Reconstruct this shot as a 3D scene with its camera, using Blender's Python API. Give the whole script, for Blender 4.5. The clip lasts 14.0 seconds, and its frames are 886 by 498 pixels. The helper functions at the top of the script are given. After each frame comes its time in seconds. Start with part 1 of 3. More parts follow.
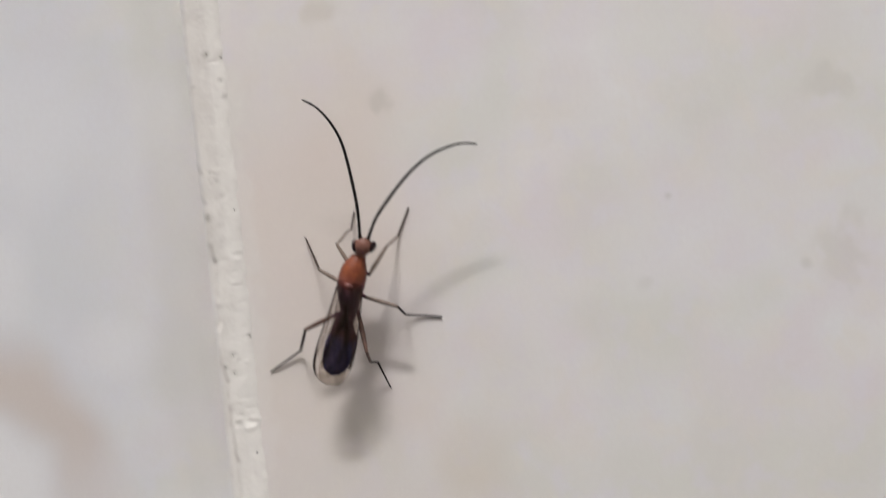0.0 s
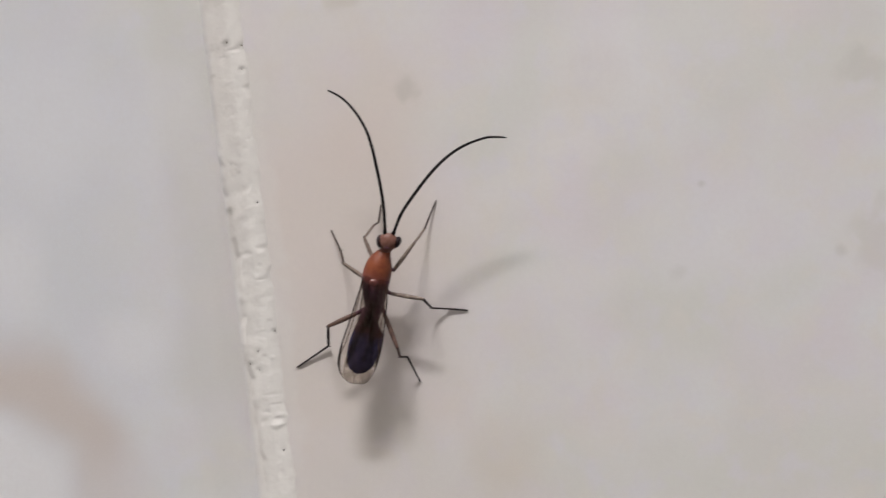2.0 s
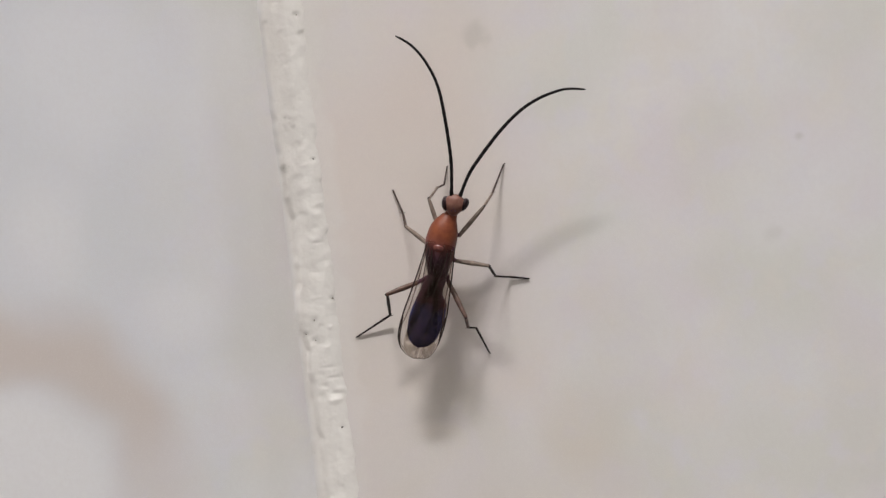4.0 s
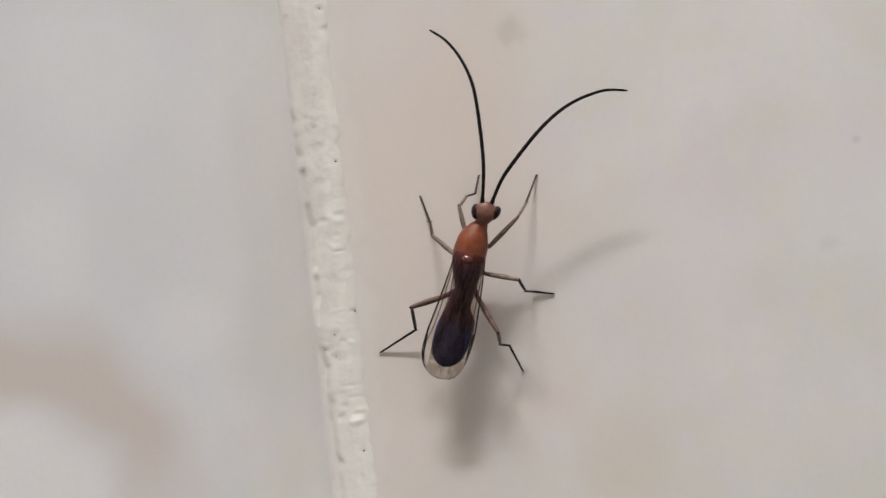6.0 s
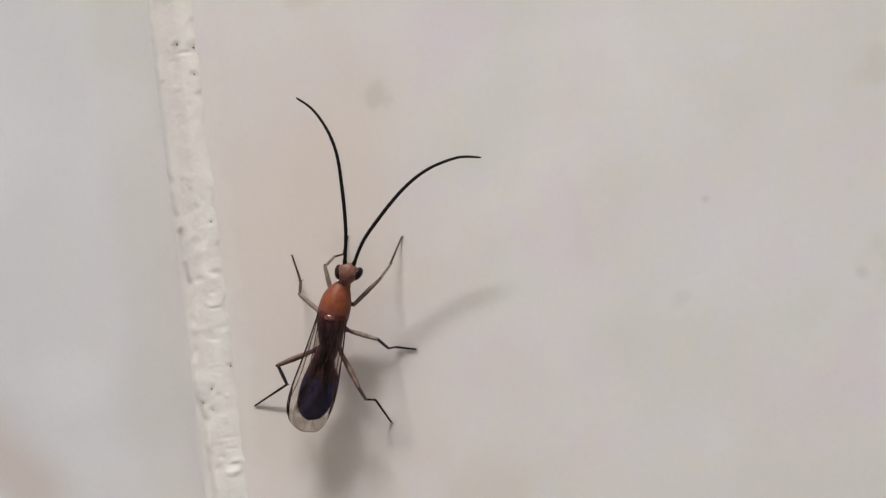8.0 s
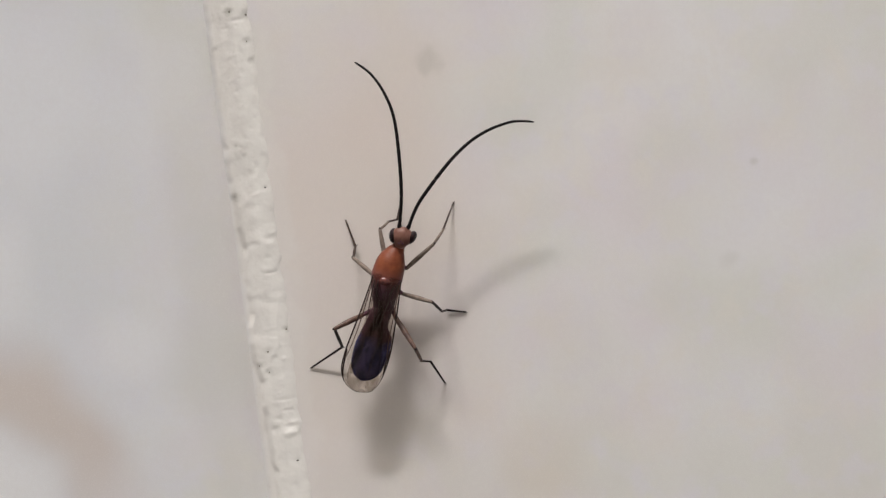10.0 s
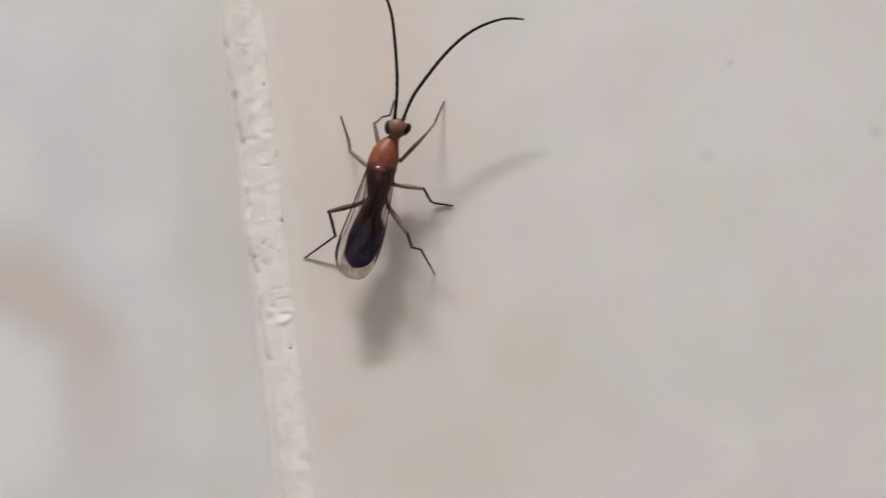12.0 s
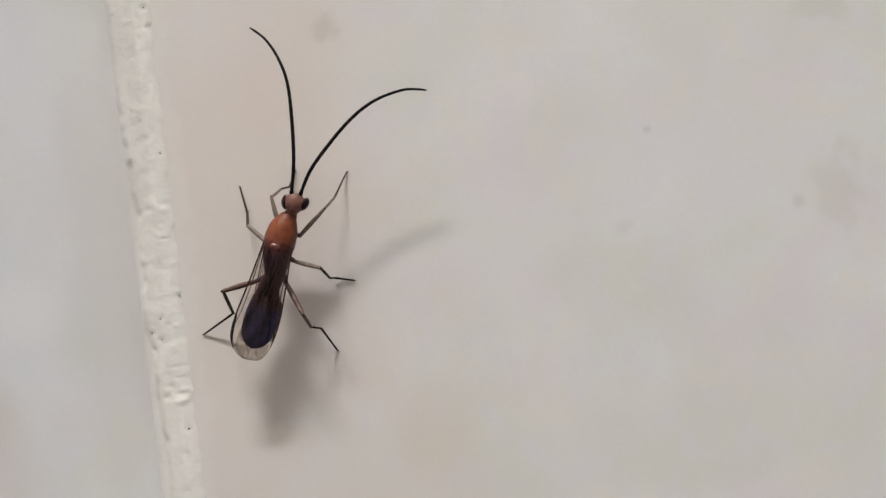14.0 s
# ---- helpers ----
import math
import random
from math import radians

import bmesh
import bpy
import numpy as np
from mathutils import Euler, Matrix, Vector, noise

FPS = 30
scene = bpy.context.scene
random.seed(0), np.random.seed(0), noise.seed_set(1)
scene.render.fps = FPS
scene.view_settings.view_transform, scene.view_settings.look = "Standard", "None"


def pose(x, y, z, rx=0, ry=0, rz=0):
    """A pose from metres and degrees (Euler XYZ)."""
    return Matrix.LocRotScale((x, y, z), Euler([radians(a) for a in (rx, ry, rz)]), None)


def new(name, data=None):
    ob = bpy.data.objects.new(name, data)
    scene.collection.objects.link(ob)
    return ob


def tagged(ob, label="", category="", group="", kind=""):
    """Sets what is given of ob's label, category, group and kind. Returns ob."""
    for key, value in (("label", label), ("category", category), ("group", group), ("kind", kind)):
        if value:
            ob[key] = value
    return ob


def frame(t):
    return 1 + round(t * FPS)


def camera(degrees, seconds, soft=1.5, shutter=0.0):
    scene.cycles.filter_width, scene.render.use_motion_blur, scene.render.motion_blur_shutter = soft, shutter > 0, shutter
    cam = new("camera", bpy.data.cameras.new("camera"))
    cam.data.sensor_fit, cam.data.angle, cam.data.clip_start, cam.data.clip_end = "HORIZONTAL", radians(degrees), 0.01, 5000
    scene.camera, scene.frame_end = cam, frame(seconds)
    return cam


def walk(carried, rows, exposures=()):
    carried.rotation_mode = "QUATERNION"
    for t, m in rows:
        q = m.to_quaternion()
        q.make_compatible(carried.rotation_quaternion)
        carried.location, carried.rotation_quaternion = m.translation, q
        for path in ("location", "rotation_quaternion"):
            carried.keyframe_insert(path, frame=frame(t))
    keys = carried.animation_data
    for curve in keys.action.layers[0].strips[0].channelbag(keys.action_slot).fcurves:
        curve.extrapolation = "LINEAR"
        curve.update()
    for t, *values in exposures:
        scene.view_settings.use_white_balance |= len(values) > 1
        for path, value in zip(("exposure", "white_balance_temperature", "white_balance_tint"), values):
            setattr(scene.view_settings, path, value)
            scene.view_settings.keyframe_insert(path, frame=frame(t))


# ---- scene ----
cam = camera(50, 14.0, soft=1.3, shutter=0.3)

MM = 0.001
HEIGHT = 1.5          # height of the wasp on the wall, in metres


def cam_pose(x, y, z, rx, ry, rz):
    """A camera pose from millimetres off the spot on the wall and degrees."""
    return pose(x * MM, y * MM, HEIGHT + z * MM, rx, ry, rz)


walk(cam, [
    (0, cam_pose(8.79, -61.53, 1.52, 89.641, 5.811, 5.187)),
    (0.2, cam_pose(6.49, -61.62, 4.01, 89.967, 5.929, 4.845)),
    (0.5, cam_pose(4.19, -61.76, 1.73, 89.556, 5.960, 4.781)),
    (0.7, cam_pose(3.77, -61.47, 1.77, 89.471, 6.060, 4.541)),
    (0.8, cam_pose(4.33, -61.27, 1.69, 89.481, 6.102, 4.490)),
    (1, cam_pose(5.24, -60.88, 1.99, 89.518, 6.202, 4.317)),
    (1.2, cam_pose(5.46, -60.52, 2.28, 89.336, 6.210, 3.854)),
    (1.3, cam_pose(4.69, -60.42, 2.08, 89.168, 6.205, 3.589)),
    (1.5, cam_pose(1.98, -60.25, 1.42, 88.776, 6.208, 3.017)),
    (1.7, cam_pose(1.20, -60.45, 1.88, 88.749, 6.296, 3.139)),
    (1.8, cam_pose(2.56, -60.50, 1.94, 88.761, 6.323, 3.298)),
    (2, cam_pose(5.14, -60.60, 2.05, 88.786, 6.389, 3.579)),
    (2.2, cam_pose(7.06, -60.98, 1.51, 88.787, 6.408, 3.604)),
    (2.3, cam_pose(6.74, -61.21, 1.49, 88.764, 6.430, 3.544)),
    (2.5, cam_pose(3.84, -61.75, 1.23, 88.599, 6.481, 3.380)),
    (2.7, cam_pose(3.69, -61.03, 3.21, 88.556, 6.537, 3.293)),
    (2.8, cam_pose(4.01, -60.70, 3.10, 88.471, 6.561, 3.266)),
    (3, cam_pose(3.49, -60.12, -0.14, 88.253, 6.610, 3.339)),
    (3.1, cam_pose(2.67, -59.47, -0.77, 88.268, 6.607, 3.745)),
    (3.2, cam_pose(2.43, -58.75, 0.47, 88.298, 6.609, 4.094)),
    (5.3, cam_pose(-1.42, -53.46, 0.07, 89.504, 6.275, 4.041)),
    (5.5, cam_pose(-1.42, -52.51, -1.93, 90.414, 6.093, 3.865)),
    (5.7, cam_pose(0.88, -52.47, -0.95, 90.582, 6.100, 3.744)),
    (5.8, cam_pose(0.62, -52.45, -0.67, 90.575, 6.122, 3.718)),
    (6, cam_pose(-1.57, -52.45, -0.82, 90.457, 6.169, 3.756)),
    (6.2, cam_pose(-1.89, -52.64, -0.18, 90.268, 6.238, 3.596)),
    (6.3, cam_pose(-0.34, -52.74, 0.23, 90.327, 6.260, 3.464)),
    (6.5, cam_pose(2.79, -52.97, -0.06, 90.371, 6.296, 3.217)),
    (6.7, cam_pose(3.40, -53.09, -0.20, 90.457, 6.329, 3.179)),
    (6.8, cam_pose(3.08, -53.13, 0.12, 90.455, 6.331, 3.168)),
    (7, cam_pose(2.65, -53.23, 0.95, 90.440, 6.351, 3.142)),
    (7.2, cam_pose(4.73, -52.99, 1.40, 90.722, 6.528, 3.235)),
    (9.3, cam_pose(5.74, -56.75, 1.67, 89.532, 6.990, 2.267)),
    (9.5, cam_pose(4.98, -56.29, 1.28, 89.416, 7.089, 2.205)),
    (9.7, cam_pose(4.54, -55.91, 2.11, 89.097, 7.070, 2.258)),
    (9.8, cam_pose(4.08, -55.72, 1.88, 89.033, 7.073, 2.329)),
    (10, cam_pose(2.08, -55.26, 1.39, 88.809, 7.091, 2.521)),
    (10.2, cam_pose(2.24, -55.89, 4.23, 88.518, 7.002, 2.114)),
    (10.3, cam_pose(3.07, -56.25, 5.27, 88.487, 6.947, 1.857)),
    (10.5, cam_pose(3.18, -57.00, 4.42, 88.609, 6.927, 1.523)),
    (10.7, cam_pose(2.56, -57.39, 6.95, 88.155, 6.912, 1.308)),
    (10.8, cam_pose(2.57, -57.69, 6.47, 88.107, 6.946, 1.209)),
    (10.9, cam_pose(2.71, -58.03, 5.16, 88.165, 6.994, 1.139)),
    (11, cam_pose(3.06, -58.42, 3.33, 88.299, 7.068, 1.038)),
    (11.1, cam_pose(3.81, -58.73, 2.10, 88.647, 6.995, 0.848)),
    (11.2, cam_pose(3.60, -58.87, 3.26, 88.590, 6.875, 0.712)),
    (11.3, cam_pose(2.48, -58.91, 4.27, 88.504, 6.771, 0.654)),
    (11.5, cam_pose(0.36, -59.26, 0.85, 88.974, 6.726, 0.750)),
    (11.7, cam_pose(0.64, -58.65, -5.80, 90.480, 6.684, 1.022)),
    (11.8, cam_pose(-0.08, -58.22, -7.49, 90.922, 6.617, 1.248)),
    (12, cam_pose(0.66, -57.55, -7.57, 91.437, 6.402, 1.484)),
    (12.2, cam_pose(3.96, -58.26, -3.23, 91.272, 6.459, 1.428)),
    (12.5, cam_pose(6.22, -59.16, -2.86, 91.809, 6.740, 1.535)),
    (12.7, cam_pose(5.34, -58.61, -5.43, 91.964, 6.834, 1.869)),
    (13, cam_pose(5.37, -57.90, -3.35, 91.342, 6.686, 2.358)),
    (13.2, cam_pose(6.36, -57.65, -2.84, 91.244, 6.644, 1.963)),
    (13.5, cam_pose(5.82, -56.99, -3.68, 91.188, 6.667, 1.719)),
    (13.7, cam_pose(6.44, -56.17, -3.11, 90.901, 6.654, 1.772)),
    (14, cam_pose(7.14, -54.92, -2.96, 90.594, 6.685, 1.905)),
], exposures=[(0, 0.12, 6440, 9), (0.5, 0.12, 6440, 9), (1, 0.07, 6440, 10), (2, 0.03, 6440, 10), (3, 0.09, 6420, 10), (5.4, 0.03, 6600, 8), (7, 0.09, 6560, 8), (9.4, 0.11, 6540, 9), (10.5, 0.03, 6560, 8), (11, 0.02, 6560, 8), (11.5, 0.09, 6560, 8), (12, 0.11, 6560, 8), (12.5, 0.11, 6540, 8), (13, 0.08, 6520, 7), (13.5, 0.12, 6600, 8), (14, 0.07, 6540, 7)])

# ---- light: one lamp high by the tiled wall of a small closed room ----
world = bpy.data.worlds.new("room_dark")
world.use_nodes = True
world.node_tree.nodes["Background"].inputs[0].default_value = (0.5, 0.5, 0.52, 1)
world.node_tree.nodes["Background"].inputs[1].default_value = 0.02
scene.world = world

# a level tube lamp on the wall above: five sources side by side
tube_light = bpy.data.lights.new("tube_light", "POINT")
tube_light.energy = 28.0 / 5
tube_light.color = (1.0, 0.97, 0.972)
tube_light.shadow_soft_size = 0.024
for k in (-2, -1, 0, 1, 2):
    new("tube_light", tube_light).matrix_world = pose(-0.045 + k * 0.044, -0.35, HEIGHT + 0.80)


# ---- materials ----
def material(name, roughness=0.5, specular=0.5, metallic=0.0):
    m = bpy.data.materials.new(name)
    m.use_nodes = True
    b = m.node_tree.nodes["Principled BSDF"]
    b.inputs["Roughness"].default_value = roughness
    b.inputs["Specular IOR Level"].default_value = specular
    b.inputs["Metallic"].default_value = metallic
    return m, m.node_tree.nodes, m.node_tree.links, b


def mix_rgb(nodes, links, factor, a, b):
    """A colour mix; factor, a and b are sockets or values."""
    n = nodes.new("ShaderNodeMix")
    n.data_type = "RGBA"
    for socket, value in ((n.inputs[0], factor), (n.inputs[6], a), (n.inputs[7], b)):
        if isinstance(value, bpy.types.NodeSocket):
            links.new(value, socket)
        elif isinstance(value, (int, float)):
            socket.default_value = value
        else:
            socket.default_value = (*value, 1)
    return n.outputs[2]


def noise_tex(nodes, links, vector, per_metre, detail=4.0, rough=0.5, distortion=0.0):
    n = nodes.new("ShaderNodeTexNoise")
    n.inputs["Scale"].default_value = per_metre
    n.inputs["Detail"].default_value = detail
    n.inputs["Roughness"].default_value = rough
    n.inputs["Distortion"].default_value = distortion
    links.new(vector, n.inputs["Vector"])
    return n.outputs["Fac"]


def ramp(nodes, links, fac, low, high):
    n = nodes.new("ShaderNodeMapRange")
    n.interpolation_type = "SMOOTHSTEP"
    links.new(fac, n.inputs[0])
    n.inputs[1].default_value, n.inputs[2].default_value = low, high
    return n.outputs[0]


def math_node(nodes, links, op, a, b=0.0):
    n = nodes.new("ShaderNodeMath")
    n.operation = op
    for socket, value in zip(n.inputs, (a, b)):
        if isinstance(value, bpy.types.NodeSocket):
            links.new(value, socket)
        else:
            socket.default_value = value
    return n.outputs[0]


def bump(nodes, links, b, height, distance, strength=1.0):
    n = nodes.new("ShaderNodeBump")
    n.inputs["Distance"].default_value = distance
    n.inputs["Strength"].default_value = strength
    links.new(height, n.inputs["Height"])
    links.new(n.outputs[0], b.inputs["Normal"])


def wall_position(nodes, links):
    """The place on the wall, in metres, with the wasp's spot as origin."""
    g = nodes.new("ShaderNodeNewGeometry")
    s = nodes.new("ShaderNodeVectorMath")
    s.operation = "SUBTRACT"
    s.inputs[1].default_value = (0, 0, HEIGHT)
    links.new(g.outputs["Position"], s.inputs[0])
    return s.outputs[0]


def spot(nodes, links, vector, x, z, rx, rz, wobble=0.0, wobble_fac=None):
    """1 in the middle of a soft oval on the wall (mm), 0 outside it."""
    s = nodes.new("ShaderNodeVectorMath")
    s.operation = "SUBTRACT"
    s.inputs[1].default_value = (x * MM, 0, z * MM)
    links.new(vector, s.inputs[0])
    m = nodes.new("ShaderNodeVectorMath")
    m.operation = "MULTIPLY"
    m.inputs[1].default_value = (1 / (rx * MM), 0, 1 / (rz * MM))
    links.new(s.outputs[0], m.inputs[0])
    ln = nodes.new("ShaderNodeVectorMath")
    ln.operation = "LENGTH"
    links.new(m.outputs[0], ln.inputs[0])
    d = ln.outputs["Value"]
    if wobble_fac is not None:
        d = math_node(nodes, links, "ADD", d, math_node(nodes, links, "MULTIPLY", math_node(nodes, links, "SUBTRACT", wobble_fac, 0.5), wobble))
    return ramp(nodes, links, d, 1.0, 0.25), d


def math_shift(nodes, links, vector):
    """The same place, moved far off, for an independent pattern."""
    n = nodes.new("ShaderNodeVectorMath")
    n.operation = "ADD"
    n.inputs[1].default_value = (0.37, 0.0, 0.91)
    links.new(vector, n.inputs[0])
    return n.outputs[0]


# marbling, stains and painted edge shade on the tiles: mm right, mm up, half width, half height, raggedness, strength,
# tint
CHALK, LIME, OCHRE, GREY = (0.77, 0.772, 0.79), (0.595, 0.588, 0.555), (0.650, 0.595, 0.535), (0.42, 0.405, 0.365)
PALE_PATCHES = ((-14.8, 12.5, 2.4, 4.0, 0.8, 0.5, CHALK), (-27.5, 2.5, 3.5, 5.0, 0.8, 0.5, CHALK), (-14.6, -15.0, 4.0, 4.5, 1.0, 0.5, CHALK), (-19.6, -3.0, 4.0, 3.2, 1.0, 0.45, CHALK),
                (-24.0, 12.0, 6.0, 7.0, 0.8, 0.35, CHALK), (16.0, 14.0, 9.0, 6.0, 1.0, 0.3, CHALK), (18.0, 1.0, 9.0, 5.0, 1.0, 0.45, (0.725, 0.735, 0.76)), (9.0, -2.0, 5.0, 5.0, 1.2, 0.25, CHALK), (-10.1, 0.0, 1.3, 60.0, 2.2, 0.36, (0.748, 0.725, 0.695)))
# the long strip by the joint is shade of the rounded tile edge, painted in
WARM_AND_SHADE_PATCHES = ((-20.5, -19.0, 7.0, 3.5, 1.0, 0.35, LIME), (-14.6, 0.0, 2.6, 60.0, 0.9, 0.42, LIME), (-15.6, -4.5, 3.2, 5.0, 1.0, 0.3, LIME), (1.0, -18.0, 11.0, 6.5, 0.9, 0.45, OCHRE),
                (-7.6, -14.0, 3.5, 4.0, 0.9, 0.3, OCHRE), (11.8, 10.3, 3.0, 2.6, 1.2, 0.22, OCHRE), (6.5, -7.0, 4.0, 6.0, 1.2, 0.25, OCHRE), (-3.0, 7.5, 4.0, 3.5, 1.0, 0.3, (0.685, 0.585, 0.54)))
STAINS = ((-0.16, 11.27, 1.1, 1.2, 2.6, 0.36, GREY), (28.0, -1.4, 2.1, 3.2, 2.6, 0.19, GREY), (25.9, -2.05, 0.6, 0.6, 1.0, 0.3, GREY), (17.82, 3.07, 0.42, 0.36, 0.6, 0.36, GREY),
          (28.5, 9.0, 1.9, 1.6, 2.4, 0.20, GREY), (15.9, -2.3, 0.8, 0.7, 2.0, 0.18, GREY), (-3.7, 17.5, 1.5, 1.2, 2.2, 0.3, (0.50, 0.44, 0.36)), (3.5, -12.5, 3.5, 4.0, 1.0, 0.35, (0.62, 0.54, 0.45)))


def tile_material():
    """Glazed off-white ceramic with cloudy beige and grey marbling."""
    m, nodes, links, b = material("glazed_marbled_tile", 0.22, 0.45)
    pos = wall_position(nodes, links)
    info = nodes.new("ShaderNodeObjectInfo")
    broad = noise_tex(nodes, links, pos, 60, 2, 0.5, 0.2)
    cloud = noise_tex(nodes, links, pos, 130, 1.2, 0.4, 0.2)
    fine = noise_tex(nodes, links, pos, 480, 2, 0.5, 0.1)
    grain = noise_tex(nodes, links, pos, 2600, 3, 0.6)
    white, cool = (0.752, 0.733, 0.730), (0.716, 0.727, 0.746)
    cream, beige = (0.690, 0.650, 0.605), (0.565, 0.485, 0.428)
    col = mix_rgb(nodes, links, ramp(nodes, links, broad, 0.38, 0.62), white, cool)
    col = mix_rgb(nodes, links, math_node(nodes, links, "MULTIPLY", ramp(nodes, links, cloud, 0.30, 0.74), 0.50), col, cream)
    lilac = noise_tex(nodes, links, pos, 170, 1.2, 0.45, 0.1)
    green = noise_tex(nodes, links, math_shift(nodes, links, pos), 130, 1.2, 0.45, 0.1)
    col = mix_rgb(nodes, links, math_node(nodes, links, "MULTIPLY", ramp(nodes, links, lilac, 0.40, 0.66), 0.75), col, (0.695, 0.645, 0.685))
    col = mix_rgb(nodes, links, math_node(nodes, links, "MULTIPLY", ramp(nodes, links, green, 0.40, 0.66), 0.70), col, (0.655, 0.660, 0.605))
    blush = noise_tex(nodes, links, math_shift(nodes, links, pos), 330, 3, 0.55, 0.3)
    col = mix_rgb(nodes, links, math_node(nodes, links, "MULTIPLY", ramp(nodes, links, fine, 0.48, 0.70), 0.55), col, (0.690, 0.672, 0.730))
    col = mix_rgb(nodes, links, math_node(nodes, links, "MULTIPLY", ramp(nodes, links, blush, 0.48, 0.70), 0.55), col, (0.715, 0.685, 0.628))
    # warm cloud beside the seam, under the wasp
    warm, _ = spot(nodes, links, pos, -5.0, 0, 11, 25, 0.9, cloud)
    col = mix_rgb(nodes, links, math_node(nodes, links, "MULTIPLY", warm, 0.85), col, (0.700, 0.622, 0.570))
    cold, _ = spot(nodes, links, pos, -26, 4, 16, 40, 0.6, cloud)
    col = mix_rgb(nodes, links, math_node(nodes, links, "MULTIPLY", cold, 0.75), col, (0.625, 0.65, 0.695))
    # beige vein that curls over the neighbouring tile: a ring round a white patch
    _, d = spot(nodes, links, pos, -31.5, -13.0, 9.3, 9.3, 0.55, cloud)
    band = math_node(nodes, links, "MULTIPLY", ramp(nodes, links, d, 0.52, 0.95), ramp(nodes, links, d, 1.42, 1.02))
    upper, _ = spot(nodes, links, pos, -28.0, -2.0, 60, 19, 0.4, cloud)
    band = math_node(nodes, links, "MULTIPLY", band, upper)
    col = mix_rgb(nodes, links, math_node(nodes, links, "MULTIPLY", band, 0.76), col, beige)
    core = ramp(nodes, links, d, 0.85, 0.45)
    col = mix_rgb(nodes, links, math_node(nodes, links, "MULTIPLY", core, 0.7), col, (0.79, 0.785, 0.79))
    for x, z, rx, rz, wobble, amount, tint in PALE_PATCHES + WARM_AND_SHADE_PATCHES + STAINS:
        s, _ = spot(nodes, links, pos, x, z, rx, rz, wobble, cloud if rx > 2.3 else fine)
        col = mix_rgb(nodes, links, math_node(nodes, links, "MULTIPLY", s, amount), col, tint)
    col = mix_rgb(nodes, links, math_node(nodes, links, "MULTIPLY", ramp(nodes, links, grain, 0.32, 0.68), 0.10), col, (0.60, 0.56, 0.55))
    speck = noise_tex(nodes, links, pos, 11000, 3, 0.7)
    col = mix_rgb(nodes, links, math_node(nodes, links, "MULTIPLY", ramp(nodes, links, speck, 0.30, 0.70), 0.22), col, (0.52, 0.50, 0.48))
    col = mix_rgb(nodes, links, math_node(nodes, links, "MULTIPLY", info.outputs["Random"], 0.06), col, cream)
    links.new(col, b.inputs["Base Color"])
    rough = nodes.new("ShaderNodeMapRange")
    links.new(speck, rough.inputs[0])
    rough.inputs[3].default_value, rough.inputs[4].default_value = 0.24, 0.30
    links.new(rough.outputs[0], b.inputs["Roughness"])
    height = math_node(nodes, links, "ADD", math_node(nodes, links, "MULTIPLY", cloud, 0.3), math_node(nodes, links, "MULTIPLY", grain, 0.010))
    bump(nodes, links, b, height, 0.00022, 0.5)
    return m


# small pits in the grout: mm right, mm up, radius, depth
PITS = [(-10.41, 5.1, .14, .10), (-10.56, -11.08, .2, .10), (-10.24, -3.3, .17, .13), (-11.5, -4.5, .22, .10), (-11.1, -4.9, .16, .09), (-12.12, -5.3, .18, .10), (-11.56, -5.72, .2, .10),
        (-12.3, 4.75, .24, .10), (-10.3, 15.2, .28, .12), (-11.2, 15.5, .26, .12), (-10.4, 13.7, .2, .10), (-10.26, 12.55, .2, .09), (-11.85, 7.73, .09, .07), (-11.45, 7.1, .14, .05), (-10.85, 8.7, .14, .05),
        (-11.39, -8.5, .18, .07), (-11.6, -9.1, .22, .09), (-12.4, 13.5, .16, .06)]


def grout_material():
    m, nodes, links, b = material("white_cement_grout", 0.88, 0.2)
    pos = wall_position(nodes, links)
    a, c = noise_tex(nodes, links, pos, 700, 5, 0.6), noise_tex(nodes, links, pos, 4200, 3, 0.6)
    col = mix_rgb(nodes, links, ramp(nodes, links, a, 0.35, 0.7), (0.695, 0.668, 0.635), (0.640, 0.612, 0.578))
    col = mix_rgb(nodes, links, math_node(nodes, links, "MULTIPLY", ramp(nodes, links, c, 0.60, 0.78), 0.35), col, (0.45, 0.42, 0.37))
    # a grey tint in each pit, darker the deeper it is
    for x, z, r, depth in PITS:
        mark, _ = spot(nodes, links, pos, x, z, r * 1.7, r * 1.5, 1.4, c)
        col = mix_rgb(nodes, links, math_node(nodes, links, "MULTIPLY", mark, min(depth * 4.2, 0.5)), col, (0.30, 0.285, 0.25))
    # shade of the step down to the neighbouring tile, painted in grey
    edge_shade, _ = spot(nodes, links, pos, -13.3, 0, 1.1, 400, 0.9, a)
    col = mix_rgb(nodes, links, math_node(nodes, links, "MULTIPLY", edge_shade, 0.8), col, (0.58, 0.575, 0.58))
    # whitest lower down, and a highlight painted into the colour along the ridge
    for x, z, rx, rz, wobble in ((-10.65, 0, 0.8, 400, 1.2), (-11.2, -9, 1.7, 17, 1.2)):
        whiter, _ = spot(nodes, links, pos, x, z, rx, rz, wobble, a)
        col = mix_rgb(nodes, links, math_node(nodes, links, "MULTIPLY", whiter, 0.6), col, (0.770, 0.748, 0.712))
    links.new(col, b.inputs["Base Color"])
    bump(nodes, links, b, c, 0.00003, 0.22)
    return m


